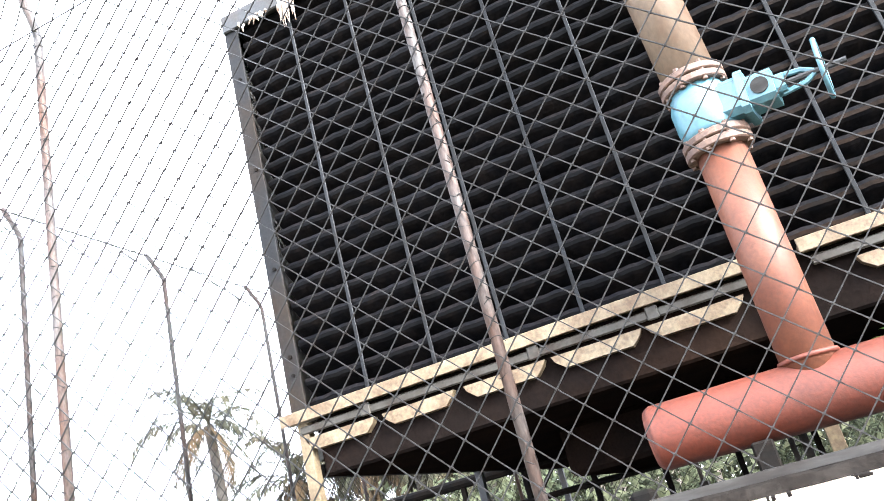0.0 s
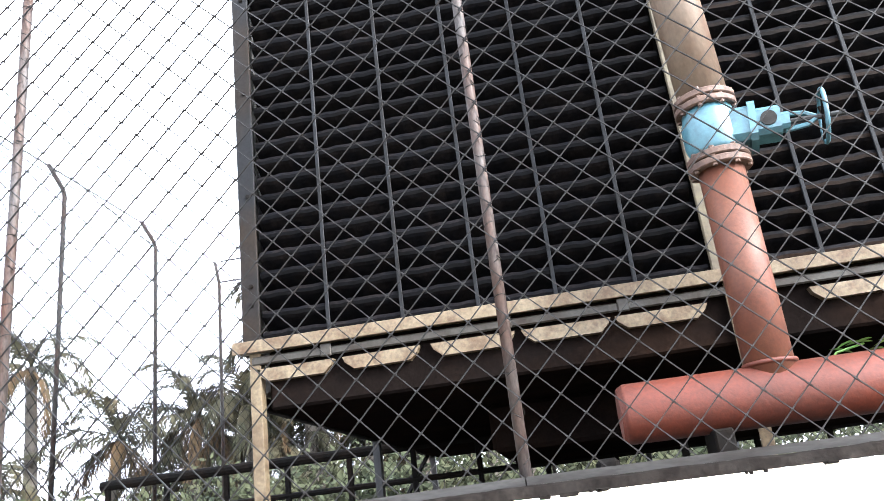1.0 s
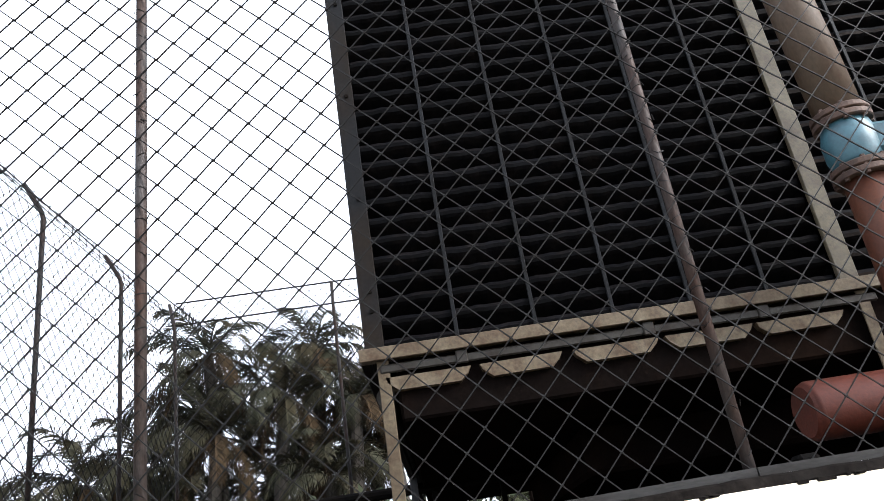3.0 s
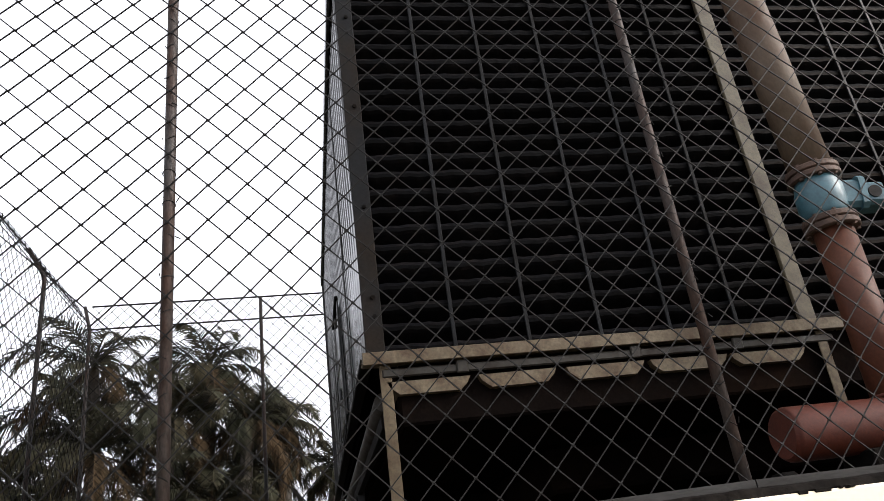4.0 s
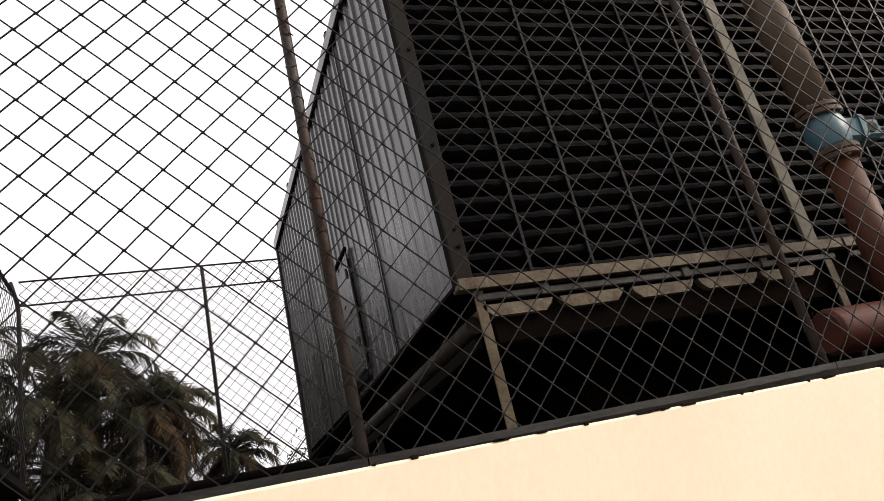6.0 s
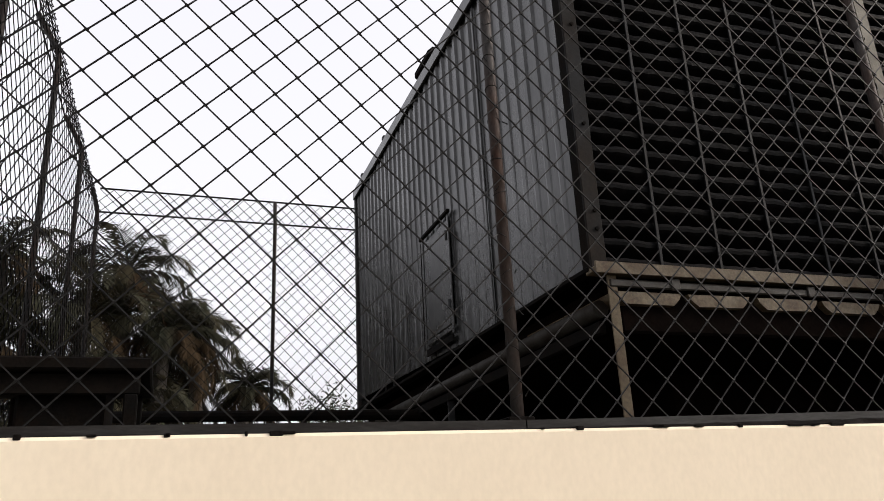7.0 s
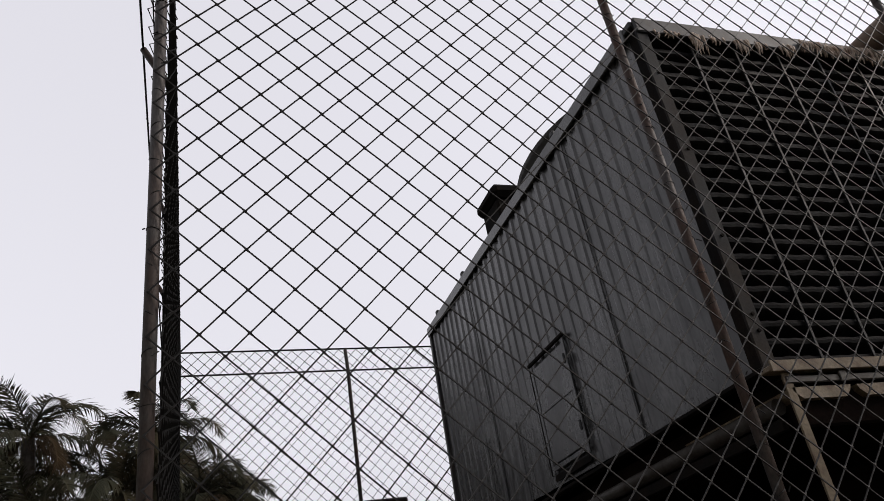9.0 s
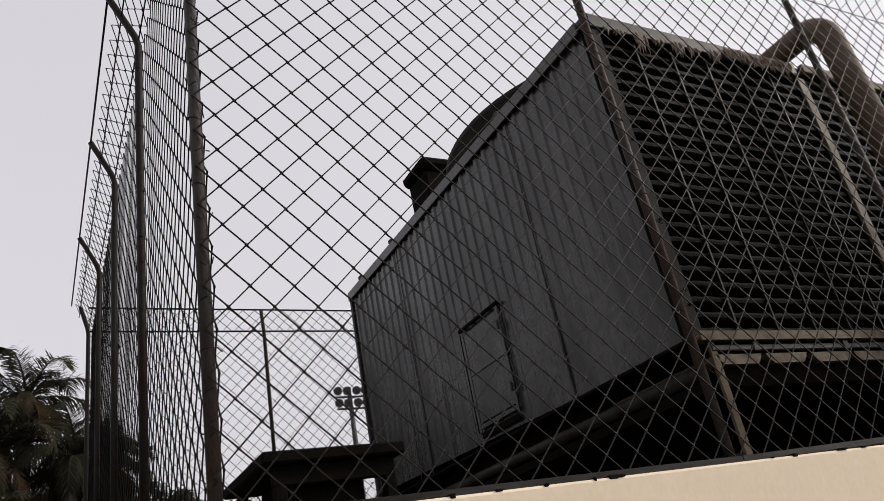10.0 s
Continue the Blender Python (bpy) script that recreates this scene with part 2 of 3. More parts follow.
# ---- the large structure ----
WALL_Z, XC, YB = 1.75, -3.455, 5.455
WALL_Y = -0.19  # front face of the south wall
g = bmesh.new()
bmesh.ops.create_grid(g, x_segments=40, y_segments=40, size=1500)
tagged(part("ground", g, "ground"), "dry dusty ground with patches of grass", "ground", kind="structure")
front = bmesh.new()
box(front, XC - 0.16, 6.2, WALL_Y, 0.10, 0, WALL_Z, 0.008)
tagged(part("wall_south", front, "plaster"), "cream painted plaster wall below the fence", "wall", kind="structure")
tagged(part("wall_west", B(XC - 0.09, XC + 0.11, 0.10, YB + 0.09, 0, WALL_Z, 0.008), "plaster"), "cream painted plaster wall below the fence", "wall", kind="structure")
tagged(part("wall_north", B(XC + 0.11, 6.2, YB - 0.10, YB + 0.09, 0, WALL_Z, 0.008), "plaster"), "cream painted plaster wall below the fence", "wall", kind="structure")
tagged(part("wall_east", B(6.0, 6.2, 0.10, YB - 0.10, 0, WALL_Z, 0.008), "plaster"), "cream painted plaster wall below the fence", "wall", kind="structure")
tagged(part("floor", B(XC + 0.11, 6.0, 0.10, YB - 0.10, 1.2, 1.5, 0), "deck"), "stained concrete deck inside the fence", "floor", kind="structure")
# dark mortar kerb along the wall top, thinning towards the corner, with a ragged edge of chipped paint
def kerb_z(x):
    return WALL_Z + max(0.014, min(0.036, 0.036 + 0.0125 * x))


cop = bmesh.new()
rings_k = []
for i in range(240):
    x = XC - 0.08 + (6.15 - XC) * i / 239
    wob = 0.004 * noise.noise((x * 9, 0, 2)) + 0.003 * noise.noise((x * 31, 0, 5))
    zt = kerb_z(x) + wob
    rings_k.append([cop.verts.new(p) for p in ((x, -0.088 + 3 * wob, WALL_Z + 0.002), (x, -0.076 + 2 * wob, zt - 0.006), (x, -0.066, zt), (x, 0.085, zt), (x, 0.085, WALL_Z + 0.002))])
for a, b in zip(rings_k, rings_k[1:]):
    for j in range(4):
        cop.faces.new((a[j], b[j], b[j + 1], a[j + 1]))
for i in range(60):
    x = random.uniform(XC, 3.2)
    wd = random.choice((0.006, 0.01, 0.014, 0.02, 0.03, 0.05))
    box(cop, x, x + wd, WALL_Y - 0.0015, -0.08, WALL_Z - random.uniform(0.001, 0.007), WALL_Z + random.uniform(0.002, 0.006), 0.0015)
tagged(part("trim", cop, "concrete"), "chipped dark mortar along the top of the wall", "coping", kind="structure")

# ---- the fence ----
POST_R = 0.0185


def fence_post(parent, x, y, arm, rail_top=4.455, base=WALL_Z, r=POST_R, coat="post"):
    ax, ay, az = arm
    top = Vector((x, y, rail_top))
    p = part("post", S([(x, y, base), (x, y, 3.0), top - Vector((0, 0, 0.03)), top + Vector((ax, ay, az)) * 0.12, top + Vector((ax, ay, az))], r, 14), coat, parent, smooth=True)
    part("base_plate", B(x - 0.04, x + 0.04, y - 0.028, y + 0.05, base, base + 0.052, 0.003), "concrete", p)
    return p


def ties(parent, x, y, z0, z1, step=0.1234, r=POST_R):
    t = bmesh.new()
    z = z0 + 0.05
    while z < z1:
        tilt = random.uniform(-0.5, 0.5)
        c = Vector((x, y, z + random.uniform(-0.012, 0.012)))
        sweep(t, ring(c, r + 0.0012, (tilt * 1.8, random.uniform(-0.5, 0.5), 1), 12), 0.0017, 4, closed=True)
        end = c + Vector((random.choice((-1, 1)) * (r + 0.004), -0.012, 0))
        sweep(t, [end, end + Vector((random.uniform(-0.02, 0.02), -0.008, random.uniform(-0.02, 0.02)))], 0.002, 4)
        z += step
    tagged(part("tie_wire", t, "wire", parent), kind="stuff")


ARM_S = (0, -0.129, 0.263)
fence_south = thing("chain_link_fence", (0, 0, WALL_Z), "rusty pipe posts with galvanised chain-link mesh along the wall", "fence", "chain-link fences")
FX = [XC, -1.7, 0.0, 1.61, 3.2, 4.8]
MESH_TOP = 4.40
for i, fx in enumerate(FX):
    arm = ARM_S if i else (-0.10, -0.10, 0.263)
    post = fence_post(fence_south, fx, 0, arm, MESH_TOP)
    ties(post, fx, 0, WALL_Z + 0.06, MESH_TOP - 0.03)
LAYS = (((-1.953, 1.2543, -0.0088, -0.0057, -0.0016), (3.0267, -0.017, 1.2465, -0.0117, -0.0241)),
        ((-1.9448, 1.2249, -0.0023, 0, 0), (3.0243, 0.0048, 1.2465, 0, 0)),
        ((-1.9899, 1.2481, -0.0073, 0, 0), (3.0482, -0.0098, 1.251, 0, 0)))
for i in range(len(FX) - 1):
    panel = stretched_link(-0.026, FX[i], FX[i + 1], WALL_Z + 0.015, MESH_TOP, LAYS[min(i, 2)])
    placed("wire_mesh", panel, fence_south, "galvanised diamond wire mesh").data.materials.append(M["wire"])
    placed("wire_mesh", chain_link((FX[i], -0.03, MESH_TOP), (1, 0, 0), ARM_S, FX[i + 1] - FX[i], 0.29, seed=i + 9), fence_south, "galvanised diamond wire mesh").data.materials.append(M["wire"])
angle = bmesh.new()
for x0, x1 in zip(FX, FX[1:]):
    z0, z1 = kerb_z(x0), kerb_z(x1)
    sec = ((-0.052, 0.0), (-0.052, 0.024), (-0.012, 0.024), (-0.012, 0.018), (-0.046, 0.018), (-0.046, 0.0))
    ends = [[angle.verts.new((x, y, z + h)) for y, h in sec] for x, z in ((x0 + 0.002, z0), (x1 - 0.002, z1))]
    for j in range(6):
        angle.faces.new((ends[0][j], ends[0][(j + 1) % 6], ends[1][(j + 1) % 6], ends[1][j]))
    angle.faces.new(ends[0][::-1])
    angle.faces.new(ends[1])
part("bottom_rail", angle, "rail", fence_south, "grey steel angle holding the foot of the mesh")
part("line_wire", S([(XC, -0.026, MESH_TOP), (4.8, -0.026, MESH_TOP)], 0.003, 5), "wire", fence_south)
part("line_wire", S([(XC, -0.145, MESH_TOP + 0.263), (4.8, -0.145, MESH_TOP + 0.263)], 0.003, 5), "wire", fence_south)

ARM_W = (-0.15, 0, 0.272)
fence_west = thing("chain_link_fence", (XC, 2.7, WALL_Z), "dark weathered chain-link fence with outward-bent post arms", "fence", "chain-link fences")
FY = [0.0, 1.37, 2.735, 4.10, YB]
FAR_TOP = 4.455


def wx(y):
    return XC + 0.015 * y


for y in FY[1:-1]:
    post = fence_post(fence_west, wx(y), y, ARM_W, coat="far_post")
    ties(post, wx(y), y, WALL_Z, 4.41)
for i in range(4):
    o, e = Vector((wx(FY[i]) + 0.026, FY[i], WALL_Z + 0.03)), Vector((wx(FY[i + 1]) + 0.026, FY[i + 1], WALL_Z + 0.03))
    placed("wire_mesh", chain_link(o, e - o, (0, 0, 1), (e - o).length, FAR_TOP - WALL_Z - 0.03, seed=20 + i, r=0.0029), fence_west).data.materials.append(M["far_wire"])
    o2 = Vector((o.x, o.y, FAR_TOP))
    placed("wire_mesh", chain_link(o2, e - o, ARM_W, (e - o).length, 0.29, seed=30 + i, r=0.0029), fence_west).data.materials.append(M["far_wire"])
for k in (0.0, 0.55, 1.0):
    part("line_wire", S([(XC + ARM_W[0] * k, 0, FAR_TOP + 0.263 * k), (wx(YB) + ARM_W[0] * k, YB, FAR_TOP + 0.263 * k)], 0.006 if k == 1 else 0.004, 5), "far_wire", fence_west)

ARM_N = (0, 0.045, 0.262)
fence_north = thing("chain_link_fence", (1.0, YB, WALL_Z), "far chain-link fence with slim top rails", "fence", "chain-link fences")
NX = [wx(YB), -1.70, 0.0, 1.70, 3.4, 5.1]
for i, x in enumerate(NX):
    fence_post(fence_north, x, YB, ARM_N if i else (-0.07, 0.05, 0.268), coat="far_post")
for i in range(len(NX) - 1):
    w = NX[i + 1] - NX[i]
    placed("wire_mesh", chain_link((NX[i], YB + 0.026, WALL_Z + 0.03), (1, 0, 0), (0, 0, 1), w, FAR_TOP - WALL_Z - 0.03, seed=40 + i, r=0.0036), fence_north).data.materials.append(M["far_wire"])
    placed("wire_mesh", chain_link((NX[i], YB + 0.026, FAR_TOP), (1, 0, 0), ARM_N, w, 0.27, seed=50 + i, r=0.0036), fence_north).data.materials.append(M["far_wire"])
for k in (0.0, 1.0):
    part("top_rail", S([(NX[0], YB + ARM_N[1] * k, FAR_TOP + 0.263 * k), (NX[-1], YB + ARM_N[1] * k, FAR_TOP + 0.263 * k)], 0.009, 6), "far_wire", fence_north)

# ---- the cooling tower ----
TX0, TX1, TY1, TZ0, TZ1 = -1.072, 2.92, 4.53, 2.44, 4.477
LY = 0.575
tower = thing("cooling_tower", (0.9, 2.4, 1.5), "large grey cooling tower with black louvres on a steel frame", "cooling tower")
# plain block behind the blades; its near-black colour stands in for interior shade
part("fill", B(TX0 + 0.05, TX1 - 0.05, 0.80, TY1 - 0.06, TZ0, TZ1 - 0.08, 0), "black", tower, "fill pack block, interior shade put into its black colour")


def corrugated(y0, y1, x, z0, z1, out=-1, pitch=0.118, depth=0.013):
    """Trapezoid-ribbed sheet on a plane of constant x."""
    prof, y = [], y0
    while y < y1 - 1e-4:
        for f, d in ((0, 0), (0.50, 0), (0.62, 1), (0.88, 1), (1.0, 0)):
            yy = min(y + f * pitch, y1)
            if not prof or yy > prof[-1][0] + 1e-5:
                prof.append((yy, d * depth))
        y += pitch
    bm = bmesh.new()
    rows = []
    for f, deep in ((0, 0.1), (0.25, 0.15), (0.55, 0.75), (1, 1)):
        rows.append([bm.verts.new((x + out * d * deep + 0.003 * noise.noise((yy * 2, f * 4, 1)), yy, z0 + f * (z1 - z0) + (1 - f) * 0.023 * (yy - 0.6))) for yy, d in prof])
    inner = [[bm.verts.new((v.co.x - out * 0.004, v.co.y, v.co.z)) for v in r] for r in rows]
    for a in range(3):
        for i in range(len(prof) - 1):
            bm.faces.new((rows[a][i], rows[a][i + 1], rows[a + 1][i + 1], rows[a + 1][i]))
            bm.faces.new((inner[a][i + 1], inner[a][i], inner[a + 1][i], inner[a + 1][i + 1]))
    for i in range(len(prof) - 1):
        bm.faces.new((rows[0][i + 1], rows[0][i], inner[0][i], inner[0][i + 1]))
        bm.faces.new((rows[3][i], rows[3][i + 1], inner[3][i + 1], inner[3][i]))
    return bm


CASING_Y = (0.63, 1.52, 3.42, TY1)
for i in range(3):
    off = 0.004 * (i % 2)
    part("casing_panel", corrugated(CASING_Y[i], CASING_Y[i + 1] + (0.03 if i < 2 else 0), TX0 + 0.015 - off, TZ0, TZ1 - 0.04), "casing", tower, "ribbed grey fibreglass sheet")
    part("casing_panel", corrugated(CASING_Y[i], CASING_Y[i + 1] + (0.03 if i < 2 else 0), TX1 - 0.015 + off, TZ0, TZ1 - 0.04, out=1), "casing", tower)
    if i:
        st = bmesh.new()
        box(st, TX0 - 0.001, TX0 + 0.008, CASING_Y[i] + 0.002, CASING_Y[i] + 0.012, TZ0 + 0.02, TZ1 - 0.06, 0.003)
        part("seam_strip", st, "casing", tower)
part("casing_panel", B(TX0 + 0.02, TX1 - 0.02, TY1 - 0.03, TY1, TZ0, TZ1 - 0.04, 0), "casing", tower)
# corner angles and edge trim
for x0, x1 in ((TX0, TX0 + 0.074), (TX1 - 0.074, TX1)):
    part("corner_post", B(x0, x1, LY - 0.035, LY - 0.02, TZ0, TZ1 - 0.01, 0.003), "corner", tower, "grey steel corner angle")
# side flange of the same angle, darkened to paint in the recess shadow
part("corner_post", B(TX0 + 0.012, TX0 + 0.022, LY - 0.02, LY + 0.056, TZ0, TZ1 - 0.01, 0.003), "dark", tower)
part("corner_post", B(TX0 - 0.012, TX0 + 0.03, TY1 - 0.03, TY1 + 0.012, TZ0 - 0.02, TZ1 - 0.01, 0.003), "steel", tower)
for z in (2.62, 2.70, 3.1, 3.6, 4.1):
    part("bolt", S([(TX0 + 0.045, LY - 0.043, z), (TX0 + 0.045, LY - 0.033, z)], 0.009, 6), "dark", tower)
part("roof_deck", B(TX0 - 0.015, TX1 + 0.015, LY - 0.02, TY1 + 0.02, TZ1 - 0.035, TZ1 + 0.008, 0.006), "steel", tower, "weathered fan deck")
part("roof_beam", B(TX0, 0.765, LY - 0.05, LY - 0.022, TZ1 - 0.09, TZ1 + 0.012, 0.006), "steel", tower, "dark steel beam above the louvres")
part("roof_beam", B(0.84, TX1, LY - 0.06, LY - 0.022, TZ1 - 0.06, TZ1 + 0.015, 0.006), "tan", tower, "pale painted beam above the louvres")
part("edge_trim", B(TX0 - 0.022, TX0 - 0.002, LY + 0.05, TY1 + 0.02, TZ1 - 0.075, TZ1 + 0.014, 0.004), "casing", tower)
for y in (1.55, 3.45, 4.2):
    part("lifting_lug", B(TX0 - 0.02, TX0 + 0.01, y, y + 0.05, TZ1 + 0.014, TZ1 + 0.055, 0.008), "steel", tower)

# louvre blades, bars and the post between the two bays
BAYS = ((TX0 + 0.074, 0.765), (0.85, TX1 - 0.074))
PITCH = 0.086


def blade_mesh(length, seed, lip):
    nx = 48
    prof = [(-0.003, 0.010), (-0.008, -0.004), (-0.005, -0.018), (0.006, -0.028), (0.115, -0.088), (0.115, -0.078), (0.012, 0.012)]
    verts, faces = [], []
    for i in range(nx + 1):
        x = length * i / nx
        wob = 0.0022 * math.sin(x * 2 * math.pi / 0.093 + seed) + 0.005 * noise.noise((x * 4, seed, 0))
        for py, pz in prof:
            f = 1 if py < 0.05 else 0.3
            verts.append((x, py + 0.004 * f * noise.noise((x * 9, seed, 5)), pz + wob * f))
    k = len(prof)
    for i in range(nx):
        for j in range(k):
            faces.append((i * k + j, i * k + (j + 1) % k, (i + 1) * k + (j + 1) % k, (i + 1) * k + j))
    me = bpy.data.meshes.new("louvre_blade")
    me.from_pydata(verts, [], faces)
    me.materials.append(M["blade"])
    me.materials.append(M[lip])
    # one front face along each blade takes the separate lip tone
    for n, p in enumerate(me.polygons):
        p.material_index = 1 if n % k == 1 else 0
    return me


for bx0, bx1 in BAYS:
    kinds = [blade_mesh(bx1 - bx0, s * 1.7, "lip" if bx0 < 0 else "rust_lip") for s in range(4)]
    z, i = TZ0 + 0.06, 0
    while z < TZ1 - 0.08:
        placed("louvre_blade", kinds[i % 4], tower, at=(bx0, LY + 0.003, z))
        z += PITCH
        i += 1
for x in [TX0 + 0.352 + 0.302 * i for i in range(5)] + [0.872 + 0.302 * (i + 1) for i in range(6)]:
    part("louvre_bar", B(x - 0.0078, x + 0.0078, LY - 0.016, LY - 0.006, TZ0 - 0.01, TZ1 - 0.09, 0.002), "bar", tower)
part("bay_post", B(0.772, 0.852, LY - 0.026, LY - 0.004, TZ0 - 0.0, TZ1 - 0.09, 0.004), "bay", tower, "tan painted post between the louvre bays")

# sill: angle, gutter strip and the cream ends of the basin sheet
part("sill_angle", B(TX0 - 0.02, 0.91, 0.490, 0.56, 2.420, 2.443, 0.004), "cream", tower, "dirty cream steel sill")
part("sill_angle", B(TX0 - 0.02, 0.91, 0.478, 0.488, 2.412, 2.460, 0.002), "cream", tower)
part("sill_angle", B(0.925, TX1 + 0.03, 0.490, 0.56, 2.420, 2.443, 0.004), "cream", tower)
part("sill_angle", B(0.925, TX1 + 0.03, 0.478, 0.488, 2.412, 2.460, 0.002), "cream", tower)
for x0, x1 in ((TX0 + 0.05, 0.86), (0.95, TX1)):
    part("gutter_strip", B(x0, x1, 0.50, 0.515, 2.365, 2.398, 0.005), "galv", tower, "galvanised gutter strip")
for x in (-0.72, -0.02, 0.42, 1.6, 2.3):
    part("clip", B(x - 0.022, x + 0.022, 0.492, 0.505, 2.36, 2.41, 0.004), "galv", tower)


def basin_end(x0, x1):
    bm = bmesh.new()
    sec = ((x0 - 0.01, 2.350), (x0 + 0.0, 2.328), (x0 + 0.035, 2.300), (x1 - 0.03, 2.300), (x1, 2.328), (x1 + 0.012, 2.350))
    rows = [[bm.verts.new((x, y, z + 0.004 * noise.noise((x * 8, 2, y)))) for x, z in sec] for y in (0.505, 0.52, 1.3)]
    for a in range(2):
        for i in range(5):
            bm.faces.new((rows[a][i], rows[a][i + 1], rows[a + 1][i + 1], rows[a + 1][i]))
    bm.faces.new(rows[0])
    return bm


x = TX0 + 0.075
while x < TX1 - 0.3:
    ln = random.uniform(0.27, 0.315)
    if not 0.62 < x < 0.9:
        part("basin_flute", basin_end(x, x + ln), "cream", tower, "stained cream fibreglass flute")
    x += 0.347
# basin and sump carry the shade beneath the tower in their colour
part("basin", B(TX0 + 0.105, TX1 - 0.02, 0.54, TY1 - 0.03, 2.19, 2.42, 0.01), "under", tower, "underside of the water basin, shade put into its dark colour")
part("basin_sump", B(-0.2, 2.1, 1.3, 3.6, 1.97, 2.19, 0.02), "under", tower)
# side beam below the casing
part("side_pipe", S([(TX0 + 0.055, 0.60, 2.30), (TX0 + 0.055, TY1, 2.30)], 0.036, 16), "galv", tower, "grey pipe beam under the casing", smooth=True)
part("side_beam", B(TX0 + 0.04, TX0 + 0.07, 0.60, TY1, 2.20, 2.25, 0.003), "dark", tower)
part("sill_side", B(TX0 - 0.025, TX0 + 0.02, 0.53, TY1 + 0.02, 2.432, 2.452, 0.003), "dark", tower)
for lx in (TX0 + 0.04, 0.785, TX1 - 0.1):
    for ly in (0.505, 2.4, TY1 - 0.09):
        f = "tan" if ly < 1 else "steel"
        lg = bmesh.new()
        box(lg, lx, lx + 0.044, ly, ly + 0.006, 1.5, 2.413 if ly < 1 else 2.25, 0.002)
        box(lg, lx + 0.038, lx + 0.044, ly + 0.006, ly + 0.05, 1.5, 2.413 if ly < 1 else 2.25, 0.002)
        part("leg", lg, f, tower, "tan painted steel leg" if ly < 1 else "")
part("brace", S([(TX0 + 0.06, 4.3, 2.23), (TX0 + 0.06, 2.45, 1.62)], 0.018, 6), "dark", tower)

# inspection hatch on the casing
HX, HY0, HY1, HZ0, HZ1 = TX0 - 0.003, 2.075, 2.605, 2.55, 3.30
hatch = part("hatch", B(HX - 0.008, HX + 0.012, HY0 + 0.035, HY1 - 0.035, HZ0 + 0.06, HZ1 - 0.035, 0.004), "casing", tower, "small grey access hatch, slightly sprung")
for y0, y1, z0, z1 in ((HY0, HY0 + 0.03, HZ0, HZ1), (HY1 - 0.03, HY1, HZ0, HZ1), (HY0 + 0.03, HY1 - 0.03, HZ0 + 0.02, HZ0 + 0.05), (HY0 + 0.03, HY1 - 0.03, 2.945, 2.965)):
    part("hatch_frame", B(HX - 0.014, HX - 0.004, y0, y1, z0, z1, 0.003), "casing", hatch)
# thin raised strips, coloured dark in place of the shade inside the hatch slits
part("hatch_top_slit", B(HX - 0.026, HX - 0.004, HY0 - 0.02, HY1 + 0.01, HZ1 - 0.010, HZ1 + 0.014, 0.004), "dark", hatch, "dark strip painted in for the slit above the hatch")
part("hatch_gap", B(HX - 0.012, HX - 0.004, HY0 + 0.02, HY1 - 0.02, HZ0 - 0.045, HZ0 - 0.002, 0.002), "dark", hatch)
part("hatch_gap", B(HX - 0.016, HX - 0.006, HY1 + 0.001, HY1 + 0.014, HZ0, HZ1 - 0.02, 0.002), "dark", hatch)
for z in (2.72, 3.15):
    part("hinge", S([(HX - 0.026, HY0 + 0.012, z - 0.03), (HX - 0.026, HY0 + 0.012, z + 0.03)], 0.009, 8), "steel", hatch)
# split flashing low on the far panel
for y, z0, z1 in ((3.02, 2.48, 3.05), (3.62, 2.46, 3.12)):
    part("flashing", B(TX0 - 0.006, TX0 - 0.001, y, y + 0.014, z0, z1, 0.002), "steel", tower)

# fan stack and motor on the deck
CX, CY = 0.716, 2.454
fs = bmesh.new()
prof = [(1.31, TZ1), (1.30, 4.58), (1.32, 4.76), (1.39, 4.94), (1.445, 5.025), (1.46, 5.055), (1.43, 5.055), (1.36, 4.94), (1.29, 4.76), (1.275, 4.58), (1.28, TZ1)]
loops = [[fs.verts.new((CX + r * math.cos(2 * math.pi * i / 64), CY + r * math.sin(2 * math.pi * i / 64), z)) for i in range(64)] for r, z in prof]
for a in range(len(loops) - 1):
    for i in range(64):
        fs.faces.new((loops[a][i], loops[a][(i + 1) % 64], loops[a + 1][(i + 1) % 64], loops[a + 1][i]))
stack = part("fan_cylinder", fs, "stack", tower, "flared grey-cream fan cylinder", smooth=True)
for i in range(8):
    a = 2 * math.pi * (i + 0.5) / 8
    c, s = math.cos(a), math.sin(a)
    part("stack_rib", S([(CX + r * c, CY + r * s, z) for r, z in ((1.325, TZ1), (1.315, 4.58), (1.335, 4.76), (1.405, 4.94), (1.45, 5.02))], 0.016, 6), "stack", stack)
motor = part("motor_housing", B(-0.655, -0.36, 3.36, 3.72, TZ1, 5.25, 0.02), "dark", tower, "dark motor housing with a lid")
part("lid", B(-0.70, -0.33, 3.30, 3.77, 5.25, 5.385, 0.045), "dark", motor)

